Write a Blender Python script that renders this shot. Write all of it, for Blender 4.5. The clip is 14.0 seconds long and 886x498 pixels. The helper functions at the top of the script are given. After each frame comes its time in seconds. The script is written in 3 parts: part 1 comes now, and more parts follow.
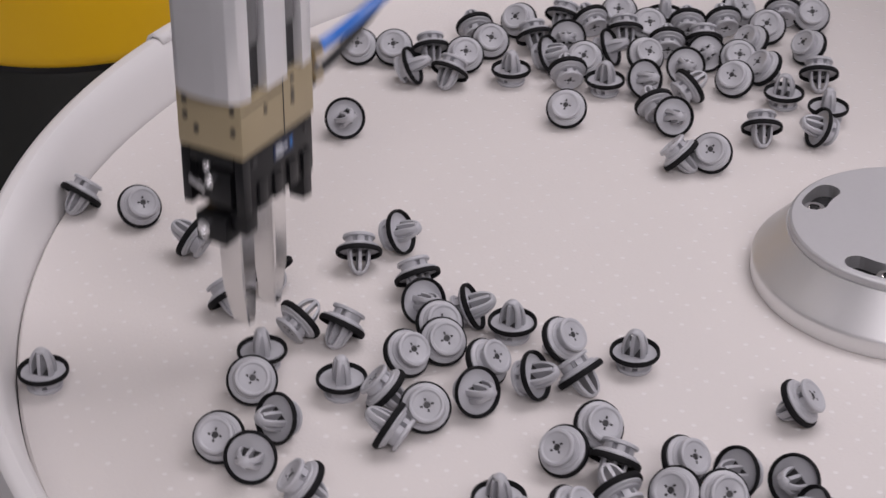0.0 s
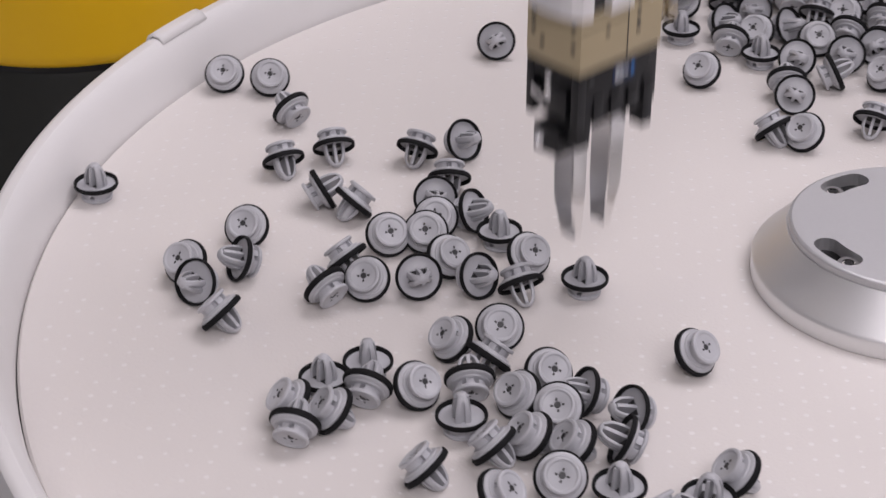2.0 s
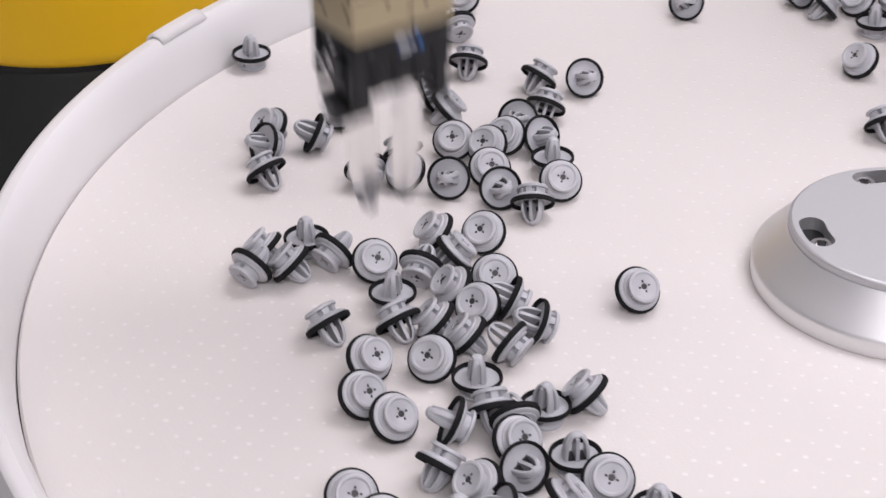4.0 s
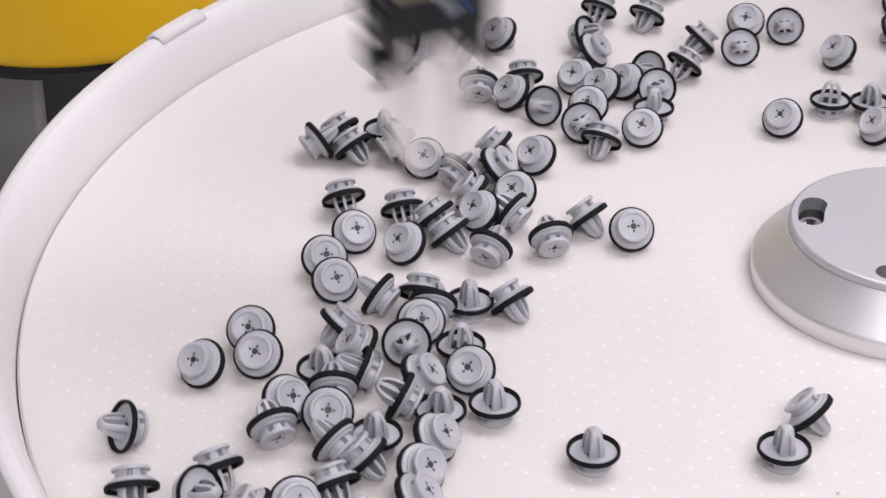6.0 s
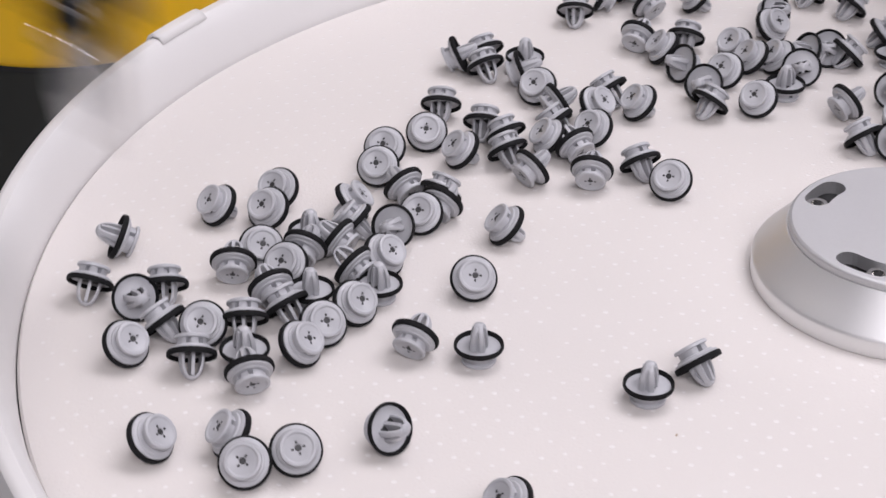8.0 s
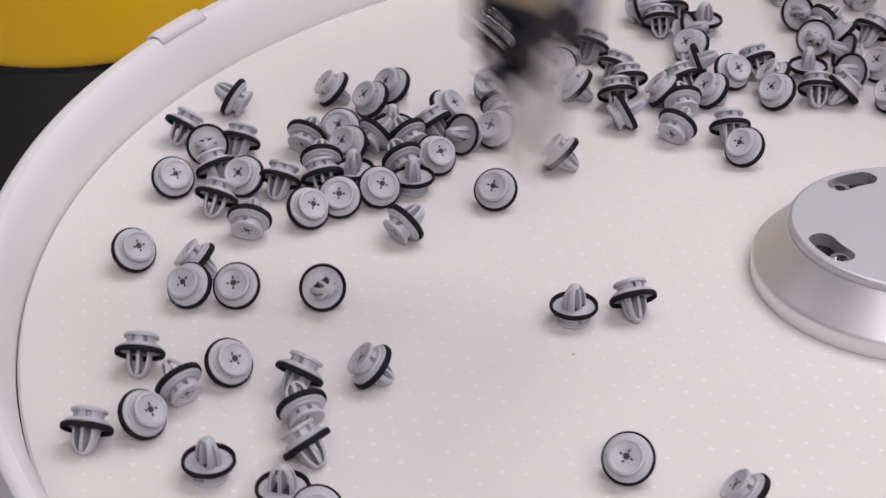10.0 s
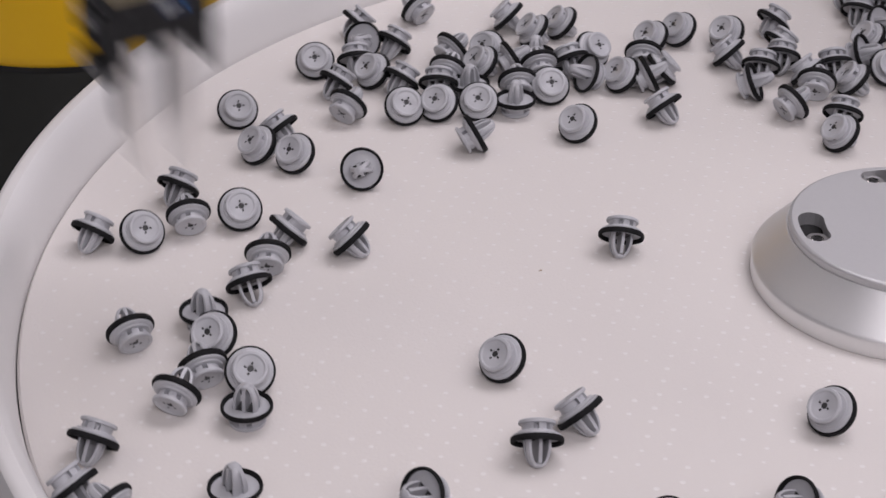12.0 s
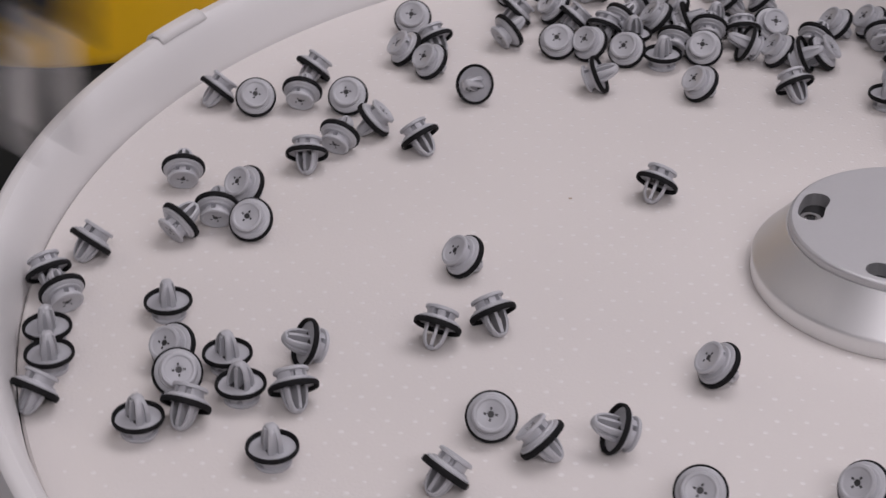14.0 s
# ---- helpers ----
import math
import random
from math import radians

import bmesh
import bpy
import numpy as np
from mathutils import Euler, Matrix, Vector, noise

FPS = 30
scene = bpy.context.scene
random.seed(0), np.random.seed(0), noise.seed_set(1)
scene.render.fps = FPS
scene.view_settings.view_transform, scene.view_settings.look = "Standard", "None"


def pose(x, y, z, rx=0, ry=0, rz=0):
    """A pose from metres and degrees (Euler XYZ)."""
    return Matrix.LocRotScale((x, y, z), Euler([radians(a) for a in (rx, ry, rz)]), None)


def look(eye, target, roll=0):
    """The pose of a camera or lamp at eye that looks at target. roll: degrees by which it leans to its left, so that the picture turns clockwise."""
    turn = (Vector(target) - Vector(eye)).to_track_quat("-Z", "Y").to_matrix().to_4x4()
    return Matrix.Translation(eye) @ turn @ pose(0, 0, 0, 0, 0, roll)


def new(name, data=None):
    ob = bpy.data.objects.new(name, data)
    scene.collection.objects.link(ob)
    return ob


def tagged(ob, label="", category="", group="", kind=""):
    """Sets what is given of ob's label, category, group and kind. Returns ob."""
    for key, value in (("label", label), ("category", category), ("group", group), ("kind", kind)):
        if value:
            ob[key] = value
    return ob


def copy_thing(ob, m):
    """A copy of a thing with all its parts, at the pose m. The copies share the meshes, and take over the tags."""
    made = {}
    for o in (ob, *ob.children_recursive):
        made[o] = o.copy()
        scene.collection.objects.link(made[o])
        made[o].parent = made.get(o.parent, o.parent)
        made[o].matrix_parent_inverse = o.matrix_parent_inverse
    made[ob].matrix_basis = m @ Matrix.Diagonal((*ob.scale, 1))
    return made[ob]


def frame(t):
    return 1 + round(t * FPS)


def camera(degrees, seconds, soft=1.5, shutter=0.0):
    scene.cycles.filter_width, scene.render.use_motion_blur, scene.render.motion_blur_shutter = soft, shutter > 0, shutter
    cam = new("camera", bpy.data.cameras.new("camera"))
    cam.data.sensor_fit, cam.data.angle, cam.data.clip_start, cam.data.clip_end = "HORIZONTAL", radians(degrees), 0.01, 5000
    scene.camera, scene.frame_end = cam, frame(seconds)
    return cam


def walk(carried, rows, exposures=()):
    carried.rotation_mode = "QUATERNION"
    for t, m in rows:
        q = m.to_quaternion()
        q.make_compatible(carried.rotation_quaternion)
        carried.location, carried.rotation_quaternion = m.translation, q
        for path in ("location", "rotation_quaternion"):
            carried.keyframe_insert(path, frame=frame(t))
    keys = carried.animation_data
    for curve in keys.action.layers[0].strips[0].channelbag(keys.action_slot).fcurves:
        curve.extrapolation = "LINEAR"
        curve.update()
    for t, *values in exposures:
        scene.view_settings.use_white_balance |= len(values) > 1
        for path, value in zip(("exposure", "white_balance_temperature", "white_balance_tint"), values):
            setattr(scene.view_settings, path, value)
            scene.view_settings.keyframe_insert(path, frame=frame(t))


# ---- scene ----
EYE = Vector((0.0, -0.64677, 0.3845))
AHEAD = Vector((-0.23022, 0.82745, -0.51218))
CAMERA_AT = look(EYE, EYE + AHEAD, 0.186)
cam = camera(25.29, 14.0, soft=1.5, shutter=0.5)
walk(cam, [(0.0, CAMERA_AT), (14.0, CAMERA_AT)],
     exposures=[(0.0, -0.40, 6500, 17), (2.0, -0.24, 6500, 17), (3.2, 0.03, 6450, 16), (5.3, 0.18, 6380, 14.5), (7.0, 0.15, 6380, 14.5), (8.2, 0.06, 6380, 14.5), (10.3, -0.14, 6450, 16.5),
                (11.5, -0.26, 6450, 16.5), (12.6, -0.44, 6450, 16.5), (14.0, -0.55, 6450, 16.5)])

SPIN = 0.2085          # turntable, radians a second, clockwise from above
DISC_R = 0.3257


# ---- light ----
world = bpy.data.worlds.new("hall_air")
scene.world = world
world.use_nodes = True
world.node_tree.nodes["Background"].inputs[0].default_value = (0.9, 0.93, 1.0, 1)
world.node_tree.nodes["Background"].inputs[1].default_value = 0.05


def ceiling_lamp(x, y, z, sx, sy, power, target=None, color=(1.0, 0.96, 0.985)):
    data = bpy.data.lights.new("ceiling_lamp", "AREA")
    data.shape, data.size, data.size_y, data.energy = "RECTANGLE", sx, sy, power
    data.color = color
    ob = new("ceiling_lamp", data)
    ob.matrix_world = look((x, y, z), target or (x, y + 0.001, z - 1))


ceiling_lamp(0.6, 0.7, 1.95, 2.0, 1.2, 38)
ceiling_lamp(0.75, -1.5, 1.95, 2.2, 1.2, 63, (0.05, 0.05, 0.0))
# unseen warm fill, added to brighten the robot and the rim's left side
ceiling_lamp(-1.7, -0.1, 1.95, 1.0, 1.0, 6, (-0.4, 0.2, 0.0), (1.0, 0.88, 0.74))


# ---- materials ----
def material(name, base, rough=0.5, metal=0.0, coat=0.0, grain=0.0, grain_size=900.0, mottle=0.06, mottle_size=25.0,
             bump=0.0, vary=0.0, ior=1.5):
    m = bpy.data.materials.new(name)
    m.use_nodes = True
    n, l = m.node_tree.nodes, m.node_tree.links
    b = n["Principled BSDF"]
    b.inputs["Roughness"].default_value, b.inputs["Metallic"].default_value = rough, metal
    b.inputs["Coat Weight"].default_value, b.inputs["IOR"].default_value = coat, ior
    co = n.new("ShaderNodeTexCoord")
    big, fine = n.new("ShaderNodeTexNoise"), n.new("ShaderNodeTexNoise")
    big.inputs["Scale"].default_value, big.inputs["Detail"].default_value = mottle_size, 4
    fine.inputs["Scale"].default_value, fine.inputs["Detail"].default_value = grain_size, 3
    for t in (big, fine):
        l.new(co.outputs["Object"], t.inputs["Vector"])
    lo = [max(0, c * (1 - mottle)) for c in base]
    hi = [min(1, c * (1 + mottle)) for c in base]
    mix = n.new("ShaderNodeMix")
    mix.data_type = "RGBA"
    mix.inputs[6].default_value, mix.inputs[7].default_value = (*lo, 1), (*hi, 1)
    l.new(big.outputs["Fac"], mix.inputs[0])
    out = mix.outputs[2]
    if vary:
        info, hsv, rng = n.new("ShaderNodeObjectInfo"), n.new("ShaderNodeHueSaturation"), n.new("ShaderNodeMapRange")
        rng.inputs["To Min"].default_value, rng.inputs["To Max"].default_value = 1 - vary, 1 + vary
        l.new(info.outputs["Random"], rng.inputs["Value"])
        l.new(rng.outputs["Result"], hsv.inputs["Value"])
        l.new(out, hsv.inputs["Color"])
        out = hsv.outputs["Color"]
    l.new(out, b.inputs["Base Color"])
    if grain:
        r = n.new("ShaderNodeMapRange")
        r.inputs["To Min"].default_value, r.inputs["To Max"].default_value = max(0.02, rough - grain), min(1, rough + grain)
        l.new(fine.outputs["Fac"], r.inputs["Value"])
        l.new(r.outputs["Result"], b.inputs["Roughness"])
    if bump:
        bn = n.new("ShaderNodeBump")
        bn.inputs["Strength"].default_value, bn.inputs["Distance"].default_value = bump, 0.0004
        l.new(fine.outputs["Fac"], bn.inputs["Height"])
        l.new(bn.outputs["Normal"], b.inputs["Normal"])
    return m


DISC = material("cream_textured_plastic", (0.70, 0.666, 0.642), rough=0.45, grain=0.12, grain_size=800, mottle=0.04, mottle_size=9, bump=0.5)
# glossy, and paler than the disc so that glints are partly in the colour
PIMPLE = material("cream_plastic_with_glints", (0.84, 0.815, 0.80), rough=0.15, mottle=0.03)
RIM = material("white_moulded_plastic", (0.75, 0.74, 0.735), rough=0.36, grain=0.06, grain_size=200, mottle=0.025, mottle_size=12, bump=0.04)
GREY = material("pale_grey_nylon", (0.445, 0.45, 0.475), rough=0.36, grain=0.08, mottle=0.06, mottle_size=300, bump=0.05, vary=0.07)
RUBBER = material("black_rubber", (0.008, 0.008, 0.009), rough=0.75, grain=0.1, mottle=0.2, mottle_size=300, ior=1.28)
ALU = material("satin_aluminium", (0.82, 0.82, 0.82), rough=0.5, metal=0.95, grain=0.06, grain_size=500, mottle=0.02)
ALU_DARK = material("brushed_aluminium_cap", (0.60, 0.60, 0.61), rough=0.56, metal=0.92, grain=0.06, grain_size=700, mottle=0.02)
CHROME = material("polished_steel", (0.86, 0.86, 0.87), rough=0.2, metal=1.0, grain=0.05, mottle=0.03)
STEEL = material("ground_steel", (0.80, 0.79, 0.78), rough=0.22, metal=1.0, grain=0.02, grain_size=120, mottle=0.04, mottle_size=60)
DARKHOLE = material("hole_shade", (0.02, 0.02, 0.021), rough=0.5, metal=0.0, grain=0.1)
BEIGE = material("bronze_anodised_aluminium", (0.45, 0.375, 0.235), rough=0.42, metal=0.25, grain=0.06, mottle=0.05, mottle_size=60)
BLACK = material("black_anodised_aluminium", (0.009, 0.0095, 0.011), rough=0.36, metal=0.2, grain=0.08, mottle=0.1)
# near-black colour that stands in for the shade inside holes, slots and openings
SLOT = material("hollow_shade", (0.03, 0.03, 0.032), rough=0.5, grain=0.1)
SILVER = material("silver_anodised_profile", (0.86, 0.86, 0.87), rough=0.32, metal=0.6, grain=0.06, mottle=0.03)
BLUE = material("blue_air_hose", (0.02, 0.17, 0.62), rough=0.3, coat=0.3, mottle=0.05)
CABLE = material("black_cable", (0.012, 0.012, 0.013), rough=0.45, mottle=0.1)
LOGO_BLUE = material("printed_blue", (0.03, 0.22, 0.6), rough=0.5, mottle=0.03)
PLATE_BLUE = material("printed_dark_blue", (0.008, 0.022, 0.075), rough=0.4, mottle=0.05)
FITTING = material("brass_fitting", (0.56, 0.49, 0.37), rough=0.25, metal=1.0, grain=0.08)
SCREW = material("bright_screw_steel", (0.85, 0.84, 0.83), rough=0.18, metal=1.0, grain=0.06)
DIRT = material("brown_dirt", (0.46, 0.37, 0.28), rough=0.8, mottle=0.2, mottle_size=900)
SLOT_METAL = material("slot_shade_metal", (0.04, 0.04, 0.041), rough=0.35, metal=1.0, grain=0.1)
SWITCH = material("grey_switch_plastic", (0.17, 0.17, 0.175), rough=0.35, mottle=0.1)
LOGO_WHITE = material("printed_white", (0.7, 0.72, 0.75), rough=0.5, mottle=0.03)
YELLOW = material("yellow_machine_paint", (0.98, 0.57, 0.003), rough=0.45, coat=0.0, grain=0.04, mottle=0.03, mottle_size=8, bump=0.03)
CHARCOAL = material("charcoal_machine_paint", (0.013, 0.0145, 0.012), rough=0.5, grain=0.06, mottle=0.06, mottle_size=10)
PANEL = material("mid_grey_plastic", (0.13, 0.13, 0.135), rough=0.5, grain=0.05, mottle=0.04)
TABLE = material("painted_steel_table", (0.5, 0.5, 0.51), rough=0.45, grain=0.05, mottle=0.05, mottle_size=4)
WALLPAINT = material("matt_wall_paint", (0.7, 0.7, 0.71), rough=0.8, mottle=0.04, mottle_size=1.5, grain=0.05, bump=0.05)
FLOORPAINT = material("grey_floor_coating", (0.25, 0.26, 0.27), rough=0.4, mottle=0.08, mottle_size=2, grain=0.08)


# ---- shaping helpers ----
def mesh_of(name, bm, mat, smooth=True):
    me = bpy.data.meshes.new(name)
    bmesh.ops.recalc_face_normals(bm, faces=bm.faces[:])
    bm.to_mesh(me)
    bm.free()
    me.materials.append(mat)
    if smooth:
        me.shade_smooth()
        me.set_sharp_from_angle(angle=radians(35))
    return me


def part(name, bm, mat, parent, label="", at=None, smooth=True):
    ob = new(name, bm if isinstance(bm, bpy.types.Mesh) else mesh_of(name, bm, mat, smooth))
    ob.parent = parent
    if at is not None:
        ob.matrix_basis = at
    if label:
        ob["label"] = label
    return ob


def thing(name, label, category, group="", at=None):
    ob = new(name)
    ob.empty_display_size = 0.01
    if at is not None:
        ob.matrix_basis = at
    return tagged(ob, label, category, group)


def lathe(profile, segs=48, closed=False):
    """Turn (radius, height) pairs round the z axis."""
    bm = bmesh.new()
    rings = []
    for r, z in profile:
        if r < 1e-6:
            rings.append([bm.verts.new((0, 0, z))])
        else:
            rings.append([bm.verts.new((r * math.cos(2 * math.pi * i / segs), r * math.sin(2 * math.pi * i / segs), z)) for i in range(segs)])
    pairs = list(zip(rings, rings[1:])) + ([(rings[-1], rings[0])] if closed else [])
    for a, b in pairs:
        for i in range(segs):
            j = (i + 1) % segs
            if len(a) == 1 and len(b) > 1:
                bm.faces.new((a[0], b[i], b[j]))
            elif len(b) == 1 and len(a) > 1:
                bm.faces.new((a[i], a[j], b[0]))
            elif len(a) > 1:
                bm.faces.new((a[i], a[j], b[j], b[i]))
    return bm


def box(bm, cx, cy, cz, sx, sy, sz, bevel=0.0, turn=None):
    made = bmesh.ops.create_cube(bm, size=1)["verts"]
    m = Matrix.Translation((cx, cy, cz)) @ (turn or Matrix()) @ Matrix.Diagonal((sx, sy, sz, 1))
    bmesh.ops.transform(bm, matrix=m, verts=made)
    if bevel:
        edges = list({e for v in made for e in v.link_edges})
        bmesh.ops.bevel(bm, geom=edges, offset=bevel, segments=2, affect="EDGES", profile=0.6)
    return bm


def prism(outline, z0, z1, bevel=0.0):
    bm = bmesh.new()
    lo = [bm.verts.new((x, y, z0)) for x, y in outline]
    hi = [bm.verts.new((x, y, z1)) for x, y in outline]
    n = len(outline)
    bm.faces.new(lo[::-1])
    bm.faces.new(hi)
    for i in range(n):
        bm.faces.new((lo[i], lo[(i + 1) % n], hi[(i + 1) % n], hi[i]))
    if bevel:
        bmesh.ops.bevel(bm, geom=bm.edges[:], offset=bevel, segments=2, affect="EDGES", profile=0.6)
    return bm


def tube(points, radius, segs=10):
    """A round bar along a list of points."""
    bm = bmesh.new()
    pts = [Vector(p) for p in points]
    rings = []
    for i, p in enumerate(pts):
        d = (pts[min(i + 1, len(pts) - 1)] - pts[max(i - 1, 0)]).normalized()
        side = d.cross(Vector((0, 1, 0.3))).normalized()
        up = d.cross(side)
        rings.append([bm.verts.new(p + radius * (math.cos(2 * math.pi * k / segs) * side + math.sin(2 * math.pi * k / segs) * up)) for k in range(segs)])
    for a, b in zip(rings, rings[1:]):
        for k in range(segs):
            bm.faces.new((a[k], a[(k + 1) % segs], b[(k + 1) % segs], b[k]))
    bm.faces.new(rings[0][::-1])
    bm.faces.new(rings[-1])
    return bm


def arc(a, b, c, n=14):
    """Points on the curve from a over b to c."""
    a, b, c = Vector(a), Vector(b), Vector(c)
    return [a * (1 - t) ** 2 + b * 2 * t * (1 - t) + c * t * t for t in (i / n for i in range(n + 1))]


# ---- room ----
def slab(name, x0, x1, y0, y1, z0, z1, mat):
    bm = box(bmesh.new(), (x0 + x1) / 2, (y0 + y1) / 2, (z0 + z1) / 2, x1 - x0, y1 - y0, z1 - z0)
    return tagged(new(name, mesh_of(name, bm, mat, False)), kind="structure")


slab("floor", -3, 3, -3, 3, -1.0, -0.9, FLOORPAINT)
slab("ceiling", -3, 3, -3, 3, 2.0, 2.1, WALLPAINT)
slab("wall_north", -3, 3, 3, 3.1, -0.9, 2.0, WALLPAINT)
slab("wall_south", -3, 3, -3.1, -3, -0.9, 2.0, WALLPAINT)
slab("wall_east", 3, 3.1, -3, 3, -0.9, 2.0, WALLPAINT)
slab("wall_west", -3.1, -3, -3, 3, -0.9, 2.0, WALLPAINT)


# ---- machine table ----
def machine_table():
    t = thing("machine_table", "grey painted steel machine table under the feeder", "table", at=pose(0, 0, -0.9))
    part("tabletop", box(bmesh.new(), -0.1, 0.1, 0.58, 1.5, 1.3, 0.04, 0.004), TABLE, t)
    for x in (-0.8, 0.6):
        for y in (-0.5, 0.7):
            part("leg", box(bmesh.new(), x, y, 0.28, 0.06, 0.06, 0.56, 0.003), TABLE, t)


machine_table()


# ---- feeder bowl ----
def feeder_bowl():
    b = thing("feeder_bowl", "white plastic bowl wall round the turning feeder disc", "feeder", at=pose(0, 0, 0))
    wall = [(0.3265, -0.012), (0.3262, 0.0005), (0.3266, 0.004), (0.3274, 0.009), (0.3286, 0.0145), (0.3302, 0.0193), (0.3322, 0.0228), (0.3346, 0.0249), (0.3374, 0.0251),
            (0.3391, 0.0246), (0.3401, 0.0236), (0.3405, 0.0210), (0.3407, 0.010), (0.3407, -0.05), (0.3300, -0.05), (0.3300, -0.012)]
    part("bowl_rim", lathe(wall, 240, closed=True), RIM, b)
    # thinner raised joint piece over the rim
    joint = bmesh.new()
    prof = [(0.3318, 0.0238), (0.3345, 0.0264), (0.3378, 0.0269), (0.3401, 0.0259), (0.3414, 0.0234), (0.3419, 0.008)]
    rows = []
    for k in range(9):
        a = radians(162.5 + 5.4 * k / 8)
        rows.append([joint.verts.new((r * math.cos(a), r * math.sin(a), z)) for r, z in prof])
    for p, q in zip(rows, rows[1:]):
        for i in range(len(prof) - 1):
            joint.faces.new((p[i], p[i + 1], q[i + 1], q[i]))
    me = mesh_of("rim_joint", joint, RIM)
    j = part("rim_joint", me, RIM, b, "translucent white joint strip on the rim")
    j.modifiers.new("thick", "SOLIDIFY").thickness = 0.0012
    part("housing", lathe([(0.330, -0.05), (0.335, -0.06), (0.335, -0.29), (0.325, -0.30), (0.0, -0.30)], 120), RIM, b)
    part("drive_plate", lathe([(0.0, -0.013), (0.329, -0.013), (0.329, -0.03), (0.0, -0.03)], 96), BLACK, b)


feeder_bowl()


def pimple_shapes(step=0.0096, row=0.0066, radius=0.00105, height=0.00013):
    """Staggered rows of low round pimples over the whole disc."""
    rng = random.Random(4)
    verts, faces = [], []
    for j in range(-50, 51):
        for i in range(-36, 37):
            x, y = (i + 0.5 * (j % 2)) * step + rng.uniform(-1, 1) * 0.0003, j * row + rng.uniform(-1, 1) * 0.0003
            if not 0.0600 < math.hypot(x, y) < DISC_R - 0.008 or rng.random() < 0.25 + 0.4 * noise.noise(Vector((x * 14, y * 14, 0.5))):
                continue
            n, size = len(verts), radius * rng.uniform(0.75, 1.15)
            verts.append((x, y, height))
            for k, z in ((0.55, height * 0.72), (1.0, -0.00003)):
                verts += [(x + k * size * math.cos(a), y + k * size * math.sin(a), z) for a in (math.pi * q / 4 for q in range(8))]
            for q in range(8):
                p = (q + 1) % 8
                faces += [(n, n + 1 + q, n + 1 + p), (n + 1 + q, n + 9 + q, n + 9 + p, n + 1 + p)]
    return verts, [], faces


def feeder_disc():
    d = thing("feeder_disc", "cream textured plastic turntable disc, slowly turning", "turntable", at=pose(0, 0, 0))
    part("disc_plate", lathe([(0.0, 0.0), (0.05, 0.0), (0.15, 0.0), (0.25, 0.0), (DISC_R - 0.0052, 0.0), (DISC_R - 0.0052, -0.011), (0.0, -0.011)], 240), DISC, d)
    part("edge_band", lathe([(DISC_R - 0.00519, 0.0), (DISC_R - 0.001, 0.0), (DISC_R, -0.001), (DISC_R, -0.011), (DISC_R - 0.00519, -0.011)], 240, closed=True), DISC, d)
    me = bpy.data.meshes.new("surface_relief")
    me.from_pydata(*pimple_shapes())
    me.materials.append(PIMPLE)
    me.shade_smooth()
    tagged(part("surface_relief", me, None, d, "rows of small glossy pimples"), kind="stuff")
    speck = bmesh.new()
    bmesh.ops.create_icosphere(speck, subdivisions=1, radius=0.0006)
    bmesh.ops.scale(speck, vec=(1.5, 0.8, 0.4), verts=speck.verts[:])
    part("speck", speck, DIRT, d, "small brown dirt speck", pose(0.1371 * math.cos(radians(-23.6)), 0.1371 * math.sin(radians(-23.6)), 0.0002))
    return d


def kidney(r, half, a0, a1, n=16):
    """Outline of a slot along the circle of radius r."""
    pts = []
    for k in range(n + 1):
        a = a0 + (a1 - a0) * k / n
        pts.append(((r + half) * math.cos(a), (r + half) * math.sin(a)))
    e = Vector((r * math.cos(a1), r * math.sin(a1)))
    for k in range(1, 8):
        a = a1 + math.pi * k / 8
        pts.append((e.x + half * math.cos(a), e.y + half * math.sin(a)))
    for k in range(n + 1):
        a = a1 + (a0 - a1) * k / n
        pts.append(((r - half) * math.cos(a), (r - half) * math.sin(a)))
    s = Vector((r * math.cos(a0), r * math.sin(a0)))
    for k in range(1, 8):
        a = a0 + math.pi + math.pi * k / 8
        pts.append((s.x + half * math.cos(a), s.y + half * math.sin(a)))
    return pts


